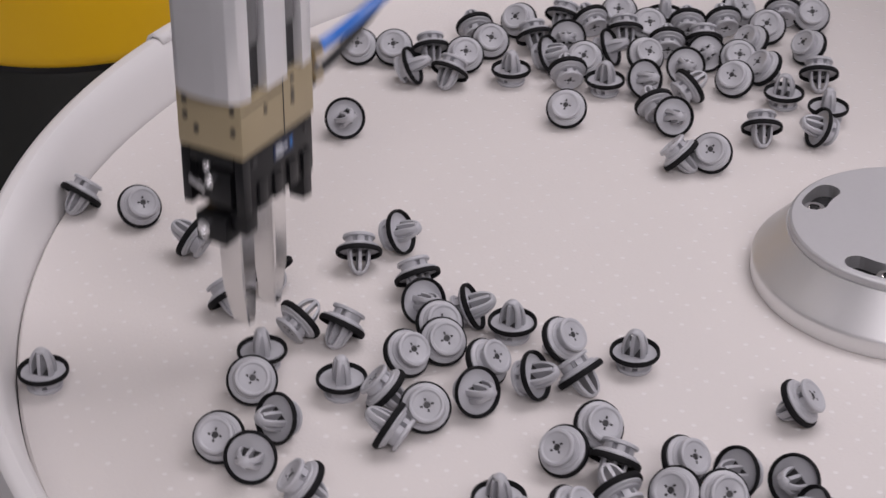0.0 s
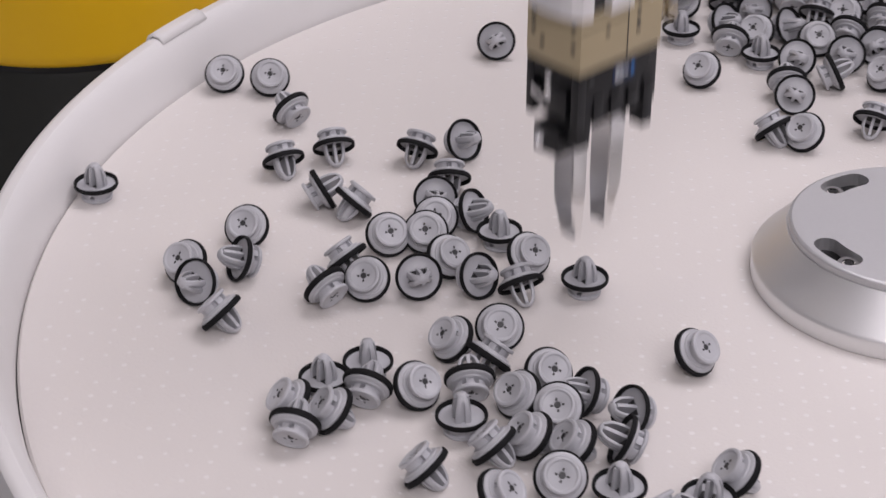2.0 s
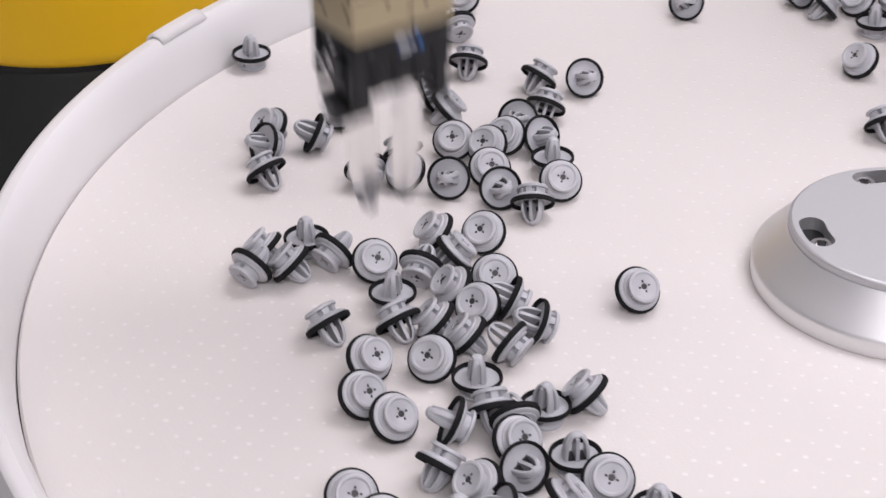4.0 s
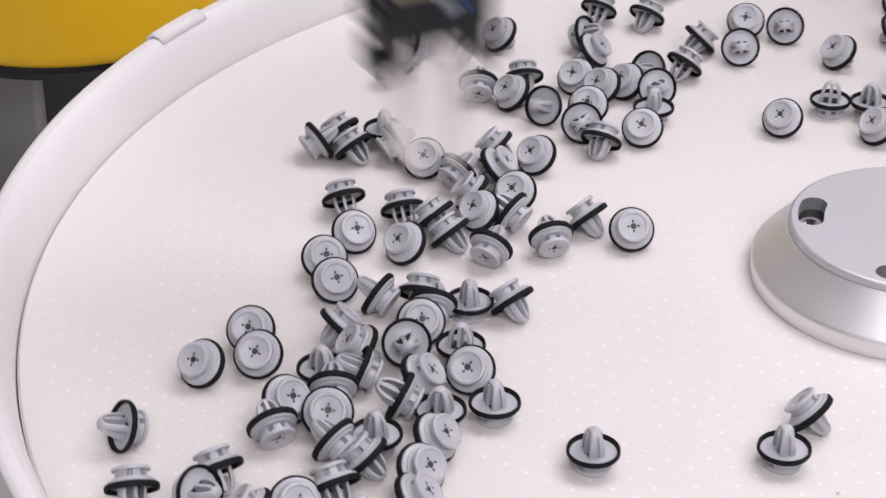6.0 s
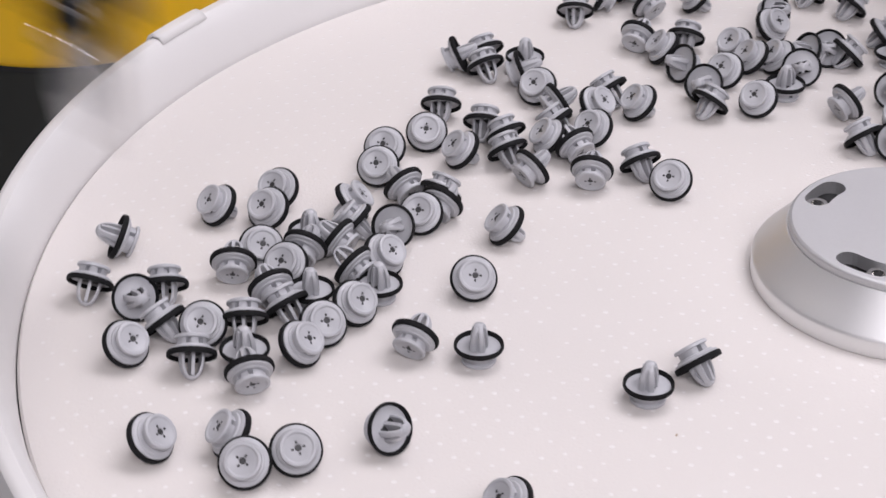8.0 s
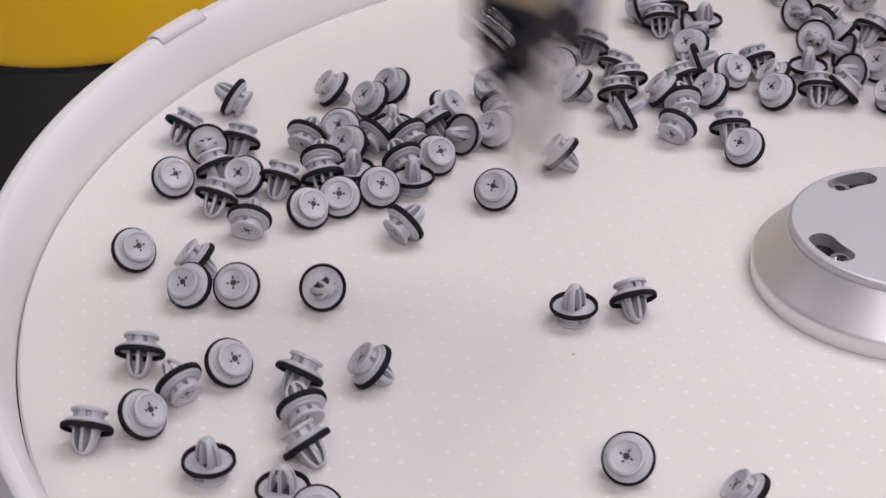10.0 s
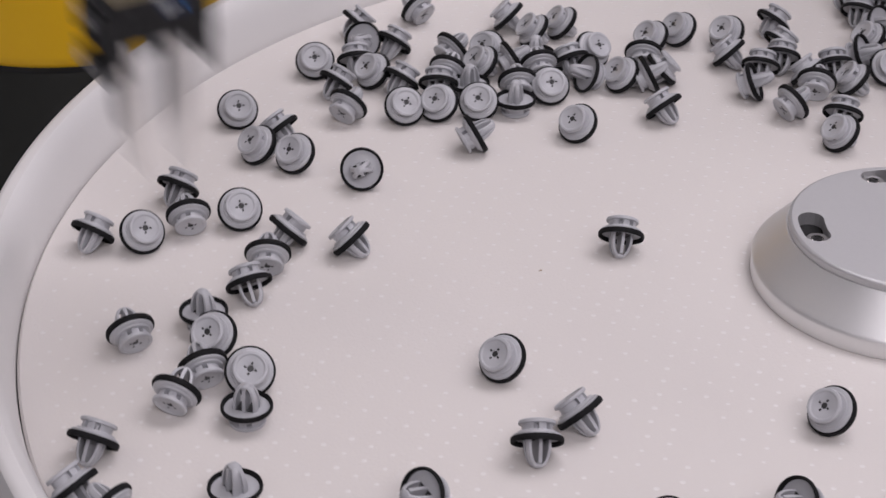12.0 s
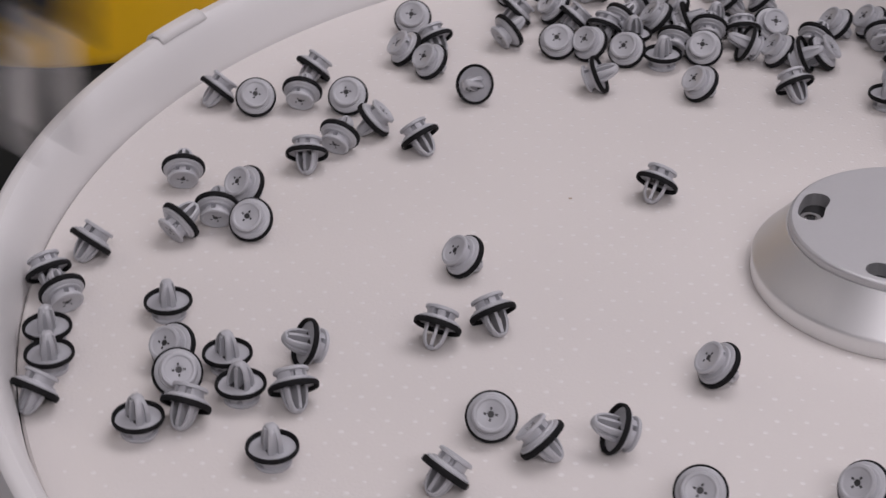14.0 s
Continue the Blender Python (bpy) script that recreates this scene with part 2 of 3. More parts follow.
def hub():
    h = thing("hub_cap", "satin aluminium clamping hub with four slots and screws", "hub", at=pose(0, 0, 0))
    flange = [(0.0, 0.002), (0.0566, 0.0), (0.0571, 0.0006), (0.0573, 0.0062), (0.0571, 0.0070), (0.0564, 0.0079), (0.0542, 0.0102), (0.0510, 0.0137),
              (0.0480, 0.0172), (0.0463, 0.0195), (0.0456, 0.0204), (0.0450, 0.0204), (0.0435, 0.0160), (0.0, 0.0160)]
    part("flange", lathe(flange, 128), ALU, h)
    # top plate with the slots cut through it
    top = lathe([(0.0, 0.0162), (0.0449, 0.0162), (0.0449, 0.0226), (0.0446, 0.0231), (0.0437, 0.0235), (0.0, 0.0235)], 128)
    cap = part("top_plate", top, ALU_DARK, h, "brushed aluminium cap plate")
    for i in range(4):
        a1 = radians(81 + 90 * i)
        a0 = a1 - radians(18)
        cutter = prism(kidney(0.0368, 0.0048, a0, a1), 0.0180, 0.03)
        me = mesh_of("cut", cutter, DARKHOLE, False)
        tool = new("cut", me)
        mod = cap.modifiers.new("slot", "BOOLEAN")
        mod.operation, mod.object, mod.solver = "DIFFERENCE", tool, "EXACT"
        bpy.context.view_layer.update()
        deps = bpy.context.evaluated_depsgraph_get()
        fresh = bpy.data.meshes.new_from_object(cap.evaluated_get(deps))
        cap.modifiers.clear()
        cap.data = fresh
        bpy.data.objects.remove(tool)
        cap.data.shade_flat()
        # near-black sheet over the cut floor, giving the slot's shade by colour
        floor_ = prism(kidney(0.0368, 0.00475, a0, a1), 0.0178, 0.0184)
        part("slot_floor", floor_, SLOT_METAL, h)
        at = pose(0.0368 * math.cos(a1), 0.0368 * math.sin(a1), 0.0192)
        screw = part("screw", lathe([(0.0, 0.0), (0.0043, 0.0), (0.0043, 0.0022), (0.0039, 0.0027), (0.0024, 0.0027), (0.0021, 0.0014), (0.0, 0.0012)], 24), SCREW, h, "bright socket head screw", at)
        # black hexagon in the screw's recess, coloured as the shade inside it
        bm = bmesh.new()
        for k in range(3):
            box(bm, 0, 0, 0.0020, 0.0030, 0.0008, 0.0012, turn=pose(0, 0, 0, 0, 0, 60 * k))
        part("socket", bm, DARKHOLE, screw)
    return h


# ---- trim clips ----
M = 0.001
TIP_LEAN, NOSE_LEAN = 43.0, 26.0       # how far a lying clip leans on its legs or on its cap


def clip_meshes():
    # soft seal with a flat back and a lip towards the legs
    ring = lathe([(r * M, z * M) for r, z in ((7.5, -0.5), (8.1, -0.68), (8.5, -0.5), (8.74, -0.05), (8.74, 0.7), (8.6, 1.35), (8.35, 1.55), (8.05, 1.25), (7.6, 0.2))], 44, closed=True)
    flange = lathe([(r * M, z * M) for r, z in ((0, 0.1), (4.6, 0.1), (5.4, -0.2), (6.9, -0.1), (7.75, 0.0), (7.8, -0.4), (7.92, -0.75), (7.92, -1.15), (7.65, -1.45),
                                                (6.7, -1.7), (6.4, -2.25), (5.6, -2.45), (0, -2.5))], 36)
    # round neck with two pairs of windows on opposite sides
    star = []
    for a in range(0, 360, 10):
        r = 2.9 if a % 180 in (20, 160, 30, 150) else 5.1
        star += [(r * M * math.cos(radians(a + d)), r * M * math.sin(radians(a + d))) for d in (-4.9, 0, 4.9)]
    neck = prism(star, -4.9 * M, -2.4 * M)
    cap = lathe([(r * M, z * M) for r, z in ((0, -4.6), (5.75, -4.6), (6.1, -4.75), (6.2, -5.2), (6.0, -5.8), (5.5, -6.05), (5.0, -5.98), (4.7, -5.68),
                                             (4.3, -5.55), (1.35, -5.55), (1.2, -5.45), (1.1, -5.1), (0, -5.05))], 36)
    # dark disc and four flush petals: shade of the cap's small holes, as colour
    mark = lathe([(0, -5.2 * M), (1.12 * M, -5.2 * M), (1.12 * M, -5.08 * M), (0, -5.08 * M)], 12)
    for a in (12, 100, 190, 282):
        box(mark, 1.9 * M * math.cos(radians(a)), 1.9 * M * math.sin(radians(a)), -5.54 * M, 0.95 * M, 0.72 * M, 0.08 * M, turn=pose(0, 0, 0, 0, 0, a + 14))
    # bullet-shaped stem: a middle web, a rounded tip and two curved spring legs
    bullet = [(0.0, 4.3), (2.0, 4.3), (4.0, 4.15), (5.5, 3.85), (6.9, 3.35), (8.0, 2.65), (8.8, 1.8)]
    core = lathe([(0, 7.9 * M), (1.4 * M, 7.9 * M), (1.9 * M, 8.3 * M), (1.75 * M, 8.85 * M), (1.25 * M, 9.2 * M), (0.6 * M, 9.38 * M), (0, 9.42 * M)], 16)
    rows = [[core.verts.new((sx * w * M, sy * d * M, z * M)) for sx, sy in ((1, 1), (-1, 1), (-1, -1), (1, -1))]
            for z, w, d in [(z, 3.1 - 0.012 * z ** 2, 0.60) for z, r in bullet[:6]]]
    for a, b in zip(rows, rows[1:]):
        for i in range(4):
            core.faces.new((a[i], a[(i + 1) % 4], b[(i + 1) % 4], b[i]))
    core.faces.new(rows[0][::-1])
    core.faces.new(rows[-1])
    leg = bmesh.new()
    rows = []
    for z, r in bullet[:7]:
        w = 2.75 - 0.016 * z * z
        cut = 0.95 if z < 6 else 0.5 if z < 7.5 else 0.06
        out = [(w * u, r - d) for u, d in ((-1, 0.8), (-0.93, 0.42), (-0.62, 0.08), (-0.27, 0.0), (-0.23, cut), (0.23, cut), (0.27, 0.0), (0.62, 0.08), (0.93, 0.42), (1, 0.8))]
        inn = [(w * u, r - 1.3) for u in (0.96, 0, -0.96)]
        rows.append([leg.verts.new((x * M, y * M, z * M)) for x, y in out + inn])
    for a, b in zip(rows, rows[1:]):
        for i in range(13):
            leg.faces.new((a[i], a[(i + 1) % 13], b[(i + 1) % 13], b[i]))
    leg.faces.new(rows[0][::-1])
    leg.faces.new(rows[-1])
    # dark slab on the flange, painting the shade of the mould openings between the legs
    gap = box(bmesh.new(), 0, 1.8 * M, 0.08 * M, 5.0 * M, 2.2 * M, 0.5 * M)
    return (("seal_ring", mesh_of("seal_ring", ring, RUBBER)), ("flange", mesh_of("flange", flange, GREY)), ("neck", mesh_of("neck", neck, GREY)), ("cap", mesh_of("cap", cap, GREY)),
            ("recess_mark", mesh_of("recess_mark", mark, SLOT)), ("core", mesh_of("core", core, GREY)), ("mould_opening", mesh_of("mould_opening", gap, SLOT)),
            ("leg", mesh_of("leg", leg, GREY)))


CLIP_MESHES = clip_meshes()
CLIP_LABEL = {"tipped": "grey nylon trim clip, black seal ring, lying on its legs",
              "nosed": "grey nylon trim clip, black seal ring, lying on its cap",
              "upright": "grey nylon trim clip, black seal ring, standing legs up"}


def first_clip(kind):
    c = thing("trim_clip", CLIP_LABEL[kind], "clip", "trim clips on the disc")
    for name, me in CLIP_MESHES:
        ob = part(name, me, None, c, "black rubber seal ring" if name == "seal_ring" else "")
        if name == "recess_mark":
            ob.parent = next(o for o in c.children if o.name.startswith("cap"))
    for name, me in CLIP_MESHES[-2:]:
        part(name, me, None, c, at=pose(0, 0, 0, 0, 0, 180))
    return c


MODELS, CLIPS = {}, []


def lie(kind, r, phi, az):
    """Pose on the disc at the start: r in mm, phi and the legs' heading in degrees."""
    x, y = r * M * math.cos(radians(phi)), r * M * math.sin(radians(phi))
    twist = (r * 7.3 + phi * 3.1) % 180
    if kind == "upright":
        return pose(x, y, 0.0061) @ pose(0, 0, 0, 0, 0, az)
    if kind == "tipped":
        return pose(x, y, 0.0073) @ pose(0, 0, 0, 0, 90 + TIP_LEAN, az) @ pose(0, 0, 0, 0, 0, twist % 50 - 25)
    return pose(x, y, 0.0079) @ pose(0, 0, 0, 0, 90 - NOSE_LEAN, az) @ pose(0, 0, 0, 0, 0, twist % 70 - 35)


def clip(kind, r, phi, az, pick=0, knock=None, drop=0.0):
    m = lie(kind, r, phi, az)
    if kind not in MODELS:
        MODELS[kind] = ob = first_clip(kind)
        ob.matrix_basis = m
    else:
        ob = copy_thing(MODELS[kind], m)
    CLIPS.append((ob, m, pick, knock, drop))


clip("tipped", 305.8, 0.0, 46)
clip("tipped", 165.6, 1.3, 208)
clip("tipped", 317.9, 4.0, 126)
clip("nosed", 310.9, 6.8, 302)
clip("upright", 272.9, 8.3, 193)
clip("upright", 314.9, 10.7, 187)
clip("upright", 314.1, 13.8, 194)
clip("tipped", 272.3, 14.8, 237)
clip("tipped", 159.5, 15.2, 123)
clip("upright", 254.3, 16.3, 220)
clip("tipped", 180.1, 16.4, 69)
clip("nosed", 227.1, 16.8, 22)
clip("tipped", 319.8, 17.7, 61)
clip("tipped", 272.6, 18.2, 289)
clip("upright", 253.3, 20.7, 247)
clip("tipped", 273.2, 22.1, 74)
clip("upright", 289.6, 22.4, 221)
clip("tipped", 237.2, 22.6, 108)
clip("upright", 254.3, 29.2, 206)
clip("tipped", 185.0, 34.5, 268)
clip("tipped", 213.6, 39.1, 41)
clip("tipped", 178.9, 40.5, 159)
clip("tipped", 103.9, 42.8, 196)
clip("nosed", 157.2, 44.7, 9)
clip("tipped", 165.8, 58.5, 260)
clip("tipped", 140.6, 75.2, 225)
clip("tipped", 223.3, 106.1, 100)
clip("tipped", 188.1, 108.2, 43)
clip("tipped", 161.5, 108.6, 282)
clip("nosed", 228.1, 109.3, 101)
clip("upright", 129.9, 109.8, 10)
clip("tipped", 211.7, 112.2, 92)
clip("nosed", 109.2, 114.5, 206)
clip("tipped", 230.7, 114.5, 149)
clip("tipped", 196.1, 115.5, 44)
clip("upright", 145.8, 116.0, 82)
clip("tipped", 169.4, 116.3, 32)
clip("nosed", 221.0, 117.0, 113)
clip("tipped", 181.6, 118.9, 103)
clip("tipped", 203.7, 121.3, 286)
clip("nosed", 222.5, 121.4, 104)
clip("tipped", 162.3, 122.2, 78)
clip("upright", 237.2, 122.7, 15)
clip("nosed", 188.8, 122.8, 284)
clip("tipped", 117.0, 125.9, 284)
clip("nosed", 206.2, 126.0, 105)
clip("tipped", 225.7, 126.0, 105)
clip("nosed", 179.5, 127.3, 285)
clip("tipped", 243.7, 127.6, 96)
clip("tipped", 225.4, 129.2, 288)
clip("nosed", 161.0, 130.2, 45)
clip("tipped", 197.7, 130.4, 126)
clip("nosed", 241.1, 131.5, 127)
clip("nosed", 210.5, 133.5, 357)
clip("tipped", 251.1, 133.5, 264)
clip("nosed", 176.1, 134.7, 316)
clip("nosed", 228.1, 136.5, 278)
clip("tipped", 207.2, 137.9, 98)
clip("tipped", 257.1, 138.2, 79)
clip("nosed", 154.4, 138.4, 126)
clip("nosed", 140.4, 138.7, 300)
clip("tipped", 239.6, 139.0, 303)
clip("upright", 186.5, 139.0, 67)
clip("nosed", 218.8, 140.8, 349)
clip("nosed", 200.6, 141.9, 113)
clip("tipped", 107.9, 142.2, 89)
clip("nosed", 262.3, 142.9, 121)
clip("tipped", 246.4, 143.7, 110)
clip("upright", 219.5, 146.4, 50)
clip("tipped", 114.7, 147.8, 352)
clip("tipped", 242.8, 148.0, 111)
clip("tipped", 175.0, 149.4, 95)
clip("tipped", 258.4, 149.4, 293)
clip("tipped", 235.7, 151.9, 256)
clip("tipped", 270.6, 151.9, 103)
clip("tipped", 282.8, 154.0, 100)
clip("nosed", 250.5, 154.0, 8)
clip("tipped", 162.1, 166.5, 107, drop=5.0)
clip("nosed", 243.7, 167.3, 304)
clip("tipped", 209.7, 167.8, 230, drop=4.9)
clip("tipped", 111.0, 173.1, 114, drop=5.65)
clip("upright", 134.9, 173.3, 141, drop=5.45)
clip("tipped", 182.9, 176.0, 109, drop=4.6)
clip("upright", 136.8, 180.4, 162, drop=4.5)
clip("nosed", 210.0, 181.7, 344, drop=5.55)
clip("tipped", 219.4, 186.0, 165, drop=5.68)
clip("tipped", 293.6, 187.5, 137)
clip("tipped", 312.7, 188.9, 127, knock=(1.21, 1.62, lie("tipped", 318.8, 186.4, 244)))
clip("nosed", 190.8, 189.3, 353)
clip("nosed", 268.1, 191.9, 171)
clip("tipped", 122.0, 191.9, 148, drop=4.3)
clip("upright", 186.9, 192.2, 114, drop=7.4)
clip("nosed", 144.3, 192.8, 4, drop=7.6)
clip("tipped", 204.8, 193.3, 287)
clip("nosed", 96.9, 193.6, 3, drop=7.6)
clip("tipped", 236.8, 196.6, 323)
clip("tipped", 183.0, 198.5, 309)
clip("tipped", 251.2, 200.8, 331)
clip("tipped", 102.0, 201.1, 57, drop=7.5)
clip("nosed", 185.6, 201.3, 356, drop=7.3)
clip("nosed", 132.1, 201.7, 140, drop=7.55)
clip("nosed", 182.6, 204.4, 316)
clip("nosed", 227.3, 205.8, 59)
clip("nosed", 166.2, 206.5, 11)
clip("tipped", 212.8, 207.1, 250)
clip("upright", 316.5, 208.4, 92)
clip("tipped", 179.2, 208.9, 128)
clip("upright", 242.4, 209.3, 23, pick=1)
clip("upright", 153.9, 210.3, 68)
clip("tipped", 181.2, 212.5, 126)
clip("tipped", 249.4, 213.5, 115)
clip("tipped", 195.1, 213.5, 146)
clip("upright", 220.3, 215.3, 28, pick=2)
clip("tipped", 141.5, 217.0, 162)
clip("tipped", 171.2, 218.0, 164)
clip("tipped", 209.3, 218.6, 4)
clip("nosed", 248.1, 219.2, 242)
clip("tipped", 268.4, 219.5, 96)
clip("nosed", 263.2, 222.8, 278)
clip("tipped", 201.4, 222.8, 114)
clip("nosed", 182.5, 223.0, 321)
clip("nosed", 160.8, 223.2, 353)
clip("upright", 121.9, 223.9, 78, pick=3)
clip("nosed", 216.6, 224.1, 173)
clip("tipped", 146.0, 225.1, 334)
clip("nosed", 196.3, 226.4, 40, drop=9.9)
clip("tipped", 254.4, 227.2, 17)
clip("nosed", 224.2, 227.2, 70, drop=10.0)
clip("upright", 170.7, 229.0, 130, drop=9.6)
clip("tipped", 147.1, 229.5, 40, drop=9.8)
clip("tipped", 159.6, 235.4, 131)
clip("tipped", 177.7, 236.2, 68)
clip("tipped", 145.8, 236.7, 169, drop=9.4)
clip("upright", 208.9, 237.3, 47, pick=4)
clip("upright", 225.7, 238.5, 89)
clip("tipped", 169.1, 241.0, 259)
clip("tipped", 240.6, 241.2, 49)
clip("nosed", 214.1, 241.5, 112)
clip("tipped", 198.5, 243.1, 172)
clip("tipped", 229.6, 243.6, 49)
clip("nosed", 243.8, 244.3, 116)
clip("nosed", 181.3, 244.5, 134)
clip("tipped", 154.9, 246.9, 155)
clip("tipped", 170.7, 249.1, 76)
clip("upright", 192.5, 249.2, 47, pick=5)
clip("tipped", 123.0, 251.0, 49, drop=4.6)
clip("nosed", 151.5, 253.2, 234)
clip("tipped", 163.7, 253.6, 123)
clip("tipped", 104.7, 253.7, 180)
clip("tipped", 217.8, 254.3, 17)
clip("tipped", 193.4, 255.1, 13)
clip("tipped", 180.5, 256.0, 53)
clip("nosed", 133.9, 259.5, 191, knock=(4.18, 4.42, lie("nosed", 146.3, 259.8, 248)))
clip("tipped", 172.3, 259.9, 53)
clip("nosed", 114.5, 260.6, 140, drop=12.55)
clip("tipped", 208.2, 261.1, 198)
clip("tipped", 188.1, 263.0, 131)
clip("nosed", 155.9, 263.3, 149, knock=(4.18, 4.42, lie("nosed", 159.7, 263.3, 212)))
clip("nosed", 203.0, 265.1, 267, drop=12.9)
clip("upright", 143.7, 265.4, 167, drop=12.5)
clip("tipped", 217.2, 266.4, 192)
clip("upright", 177.7, 267.8, 72, pick=6)
clip("tipped", 212.9, 270.7, 191)
clip("tipped", 182.3, 273.9, 348)
clip("nosed", 197.8, 274.0, 240)
clip("upright", 165.7, 276.1, 106, pick=7)
clip("nosed", 179.3, 276.8, 170)
clip("tipped", 244.7, 278.0, 171)
clip("tipped", 213.4, 278.8, 293)
clip("tipped", 185.5, 279.8, 186)
clip("tipped", 151.9, 280.7, 118, knock=(6.25, 6.45, lie("tipped", 151.0, 277.1, 44)))
clip("tipped", 244.3, 281.7, 168)
clip("tipped", 263.9, 281.9, 141)
clip("tipped", 210.0, 282.8, 95)
clip("nosed", 193.8, 283.7, 1)
clip("upright", 224.9, 284.9, 140)
clip("upright", 175.6, 285.1, 163, pick=8)
clip("nosed", 213.5, 286.8, 261)
clip("nosed", 295.4, 287.9, 295)
clip("nosed", 225.0, 288.4, 180)
clip("tipped", 241.4, 288.6, 216)
clip("tipped", 195.2, 289.6, 256)
clip("nosed", 250.5, 291.5, 202)
clip("tipped", 231.4, 291.5, 183)
clip("nosed", 206.2, 292.1, 254)
clip("tipped", 301.5, 293.8, 6)
clip("tipped", 274.5, 294.4, 28)
clip("tipped", 162.5, 295.1, 208, knock=(7.24, 7.45, lie("tipped", 178.4, 290.4, 162)))
clip("upright", 197.1, 295.2, 147)
clip("nosed", 236.1, 295.4, 230)
clip("upright", 221.8, 295.8, 121)
clip("nosed", 284.5, 296.4, 49)
clip("tipped", 231.2, 298.3, 65)
clip("tipped", 206.5, 299.0, 244)
clip("tipped", 274.6, 299.5, 77)
clip("tipped", 246.3, 300.0, 26)
clip("tipped", 260.9, 300.5, 197)
clip("tipped", 287.8, 302.1, 251)
clip("tipped", 219.3, 302.1, 225)
clip("upright", 248.1, 304.3, 144, pick=9)
clip("tipped", 266.3, 304.3, 23)
clip("tipped", 229.0, 304.9, 261)
clip("nosed", 189.9, 306.6, 176, knock=(7.26, 7.5, lie("upright", 179.3, 296.7, 111)))
clip("nosed", 249.2, 308.0, 217)
clip("upright", 169.7, 309.7, 102, pick=10)
clip("tipped", 288.5, 313.4, 264)
clip("tipped", 264.2, 315.0, 127)
clip("tipped", 265.7, 318.6, 198)
clip("tipped", 248.6, 318.9, 216)
clip("nosed", 217.6, 320.0, 66)
clip("tipped", 283.5, 327.2, 41)
clip("upright", 129.8, 327.7, 95, pick=11)
clip("tipped", 108.0, 327.9, 60)
clip("tipped", 254.7, 330.1, 264)
clip("nosed", 273.1, 331.8, 264)
clip("tipped", 233.0, 333.1, 11)
clip("tipped", 208.9, 334.1, 138)
clip("tipped", 287.9, 334.6, 277)
clip("tipped", 306.5, 334.8, 37)
clip("nosed", 238.3, 337.9, 250)
clip("upright", 275.2, 341.0, 173, pick=12)
clip("tipped", 244.2, 342.3, 94)
clip("upright", 260.3, 346.1, 211, pick=13)
clip("nosed", 286.0, 348.5, 275)
clip("tipped", 257.9, 349.9, 226)
clip("nosed", 263.8, 354.1, 272)
clip("tipped", 248.9, 355.6, 258)
clip("nosed", 275.1, 356.8, 228)
clip("upright", 254.6, 359.8, 235, pick=14)


# ---- gripper ----
SLIM = Matrix.Translation((0, 0, -0.0048)) @ Matrix.Diagonal((0.955, 0.84, 1, 1))


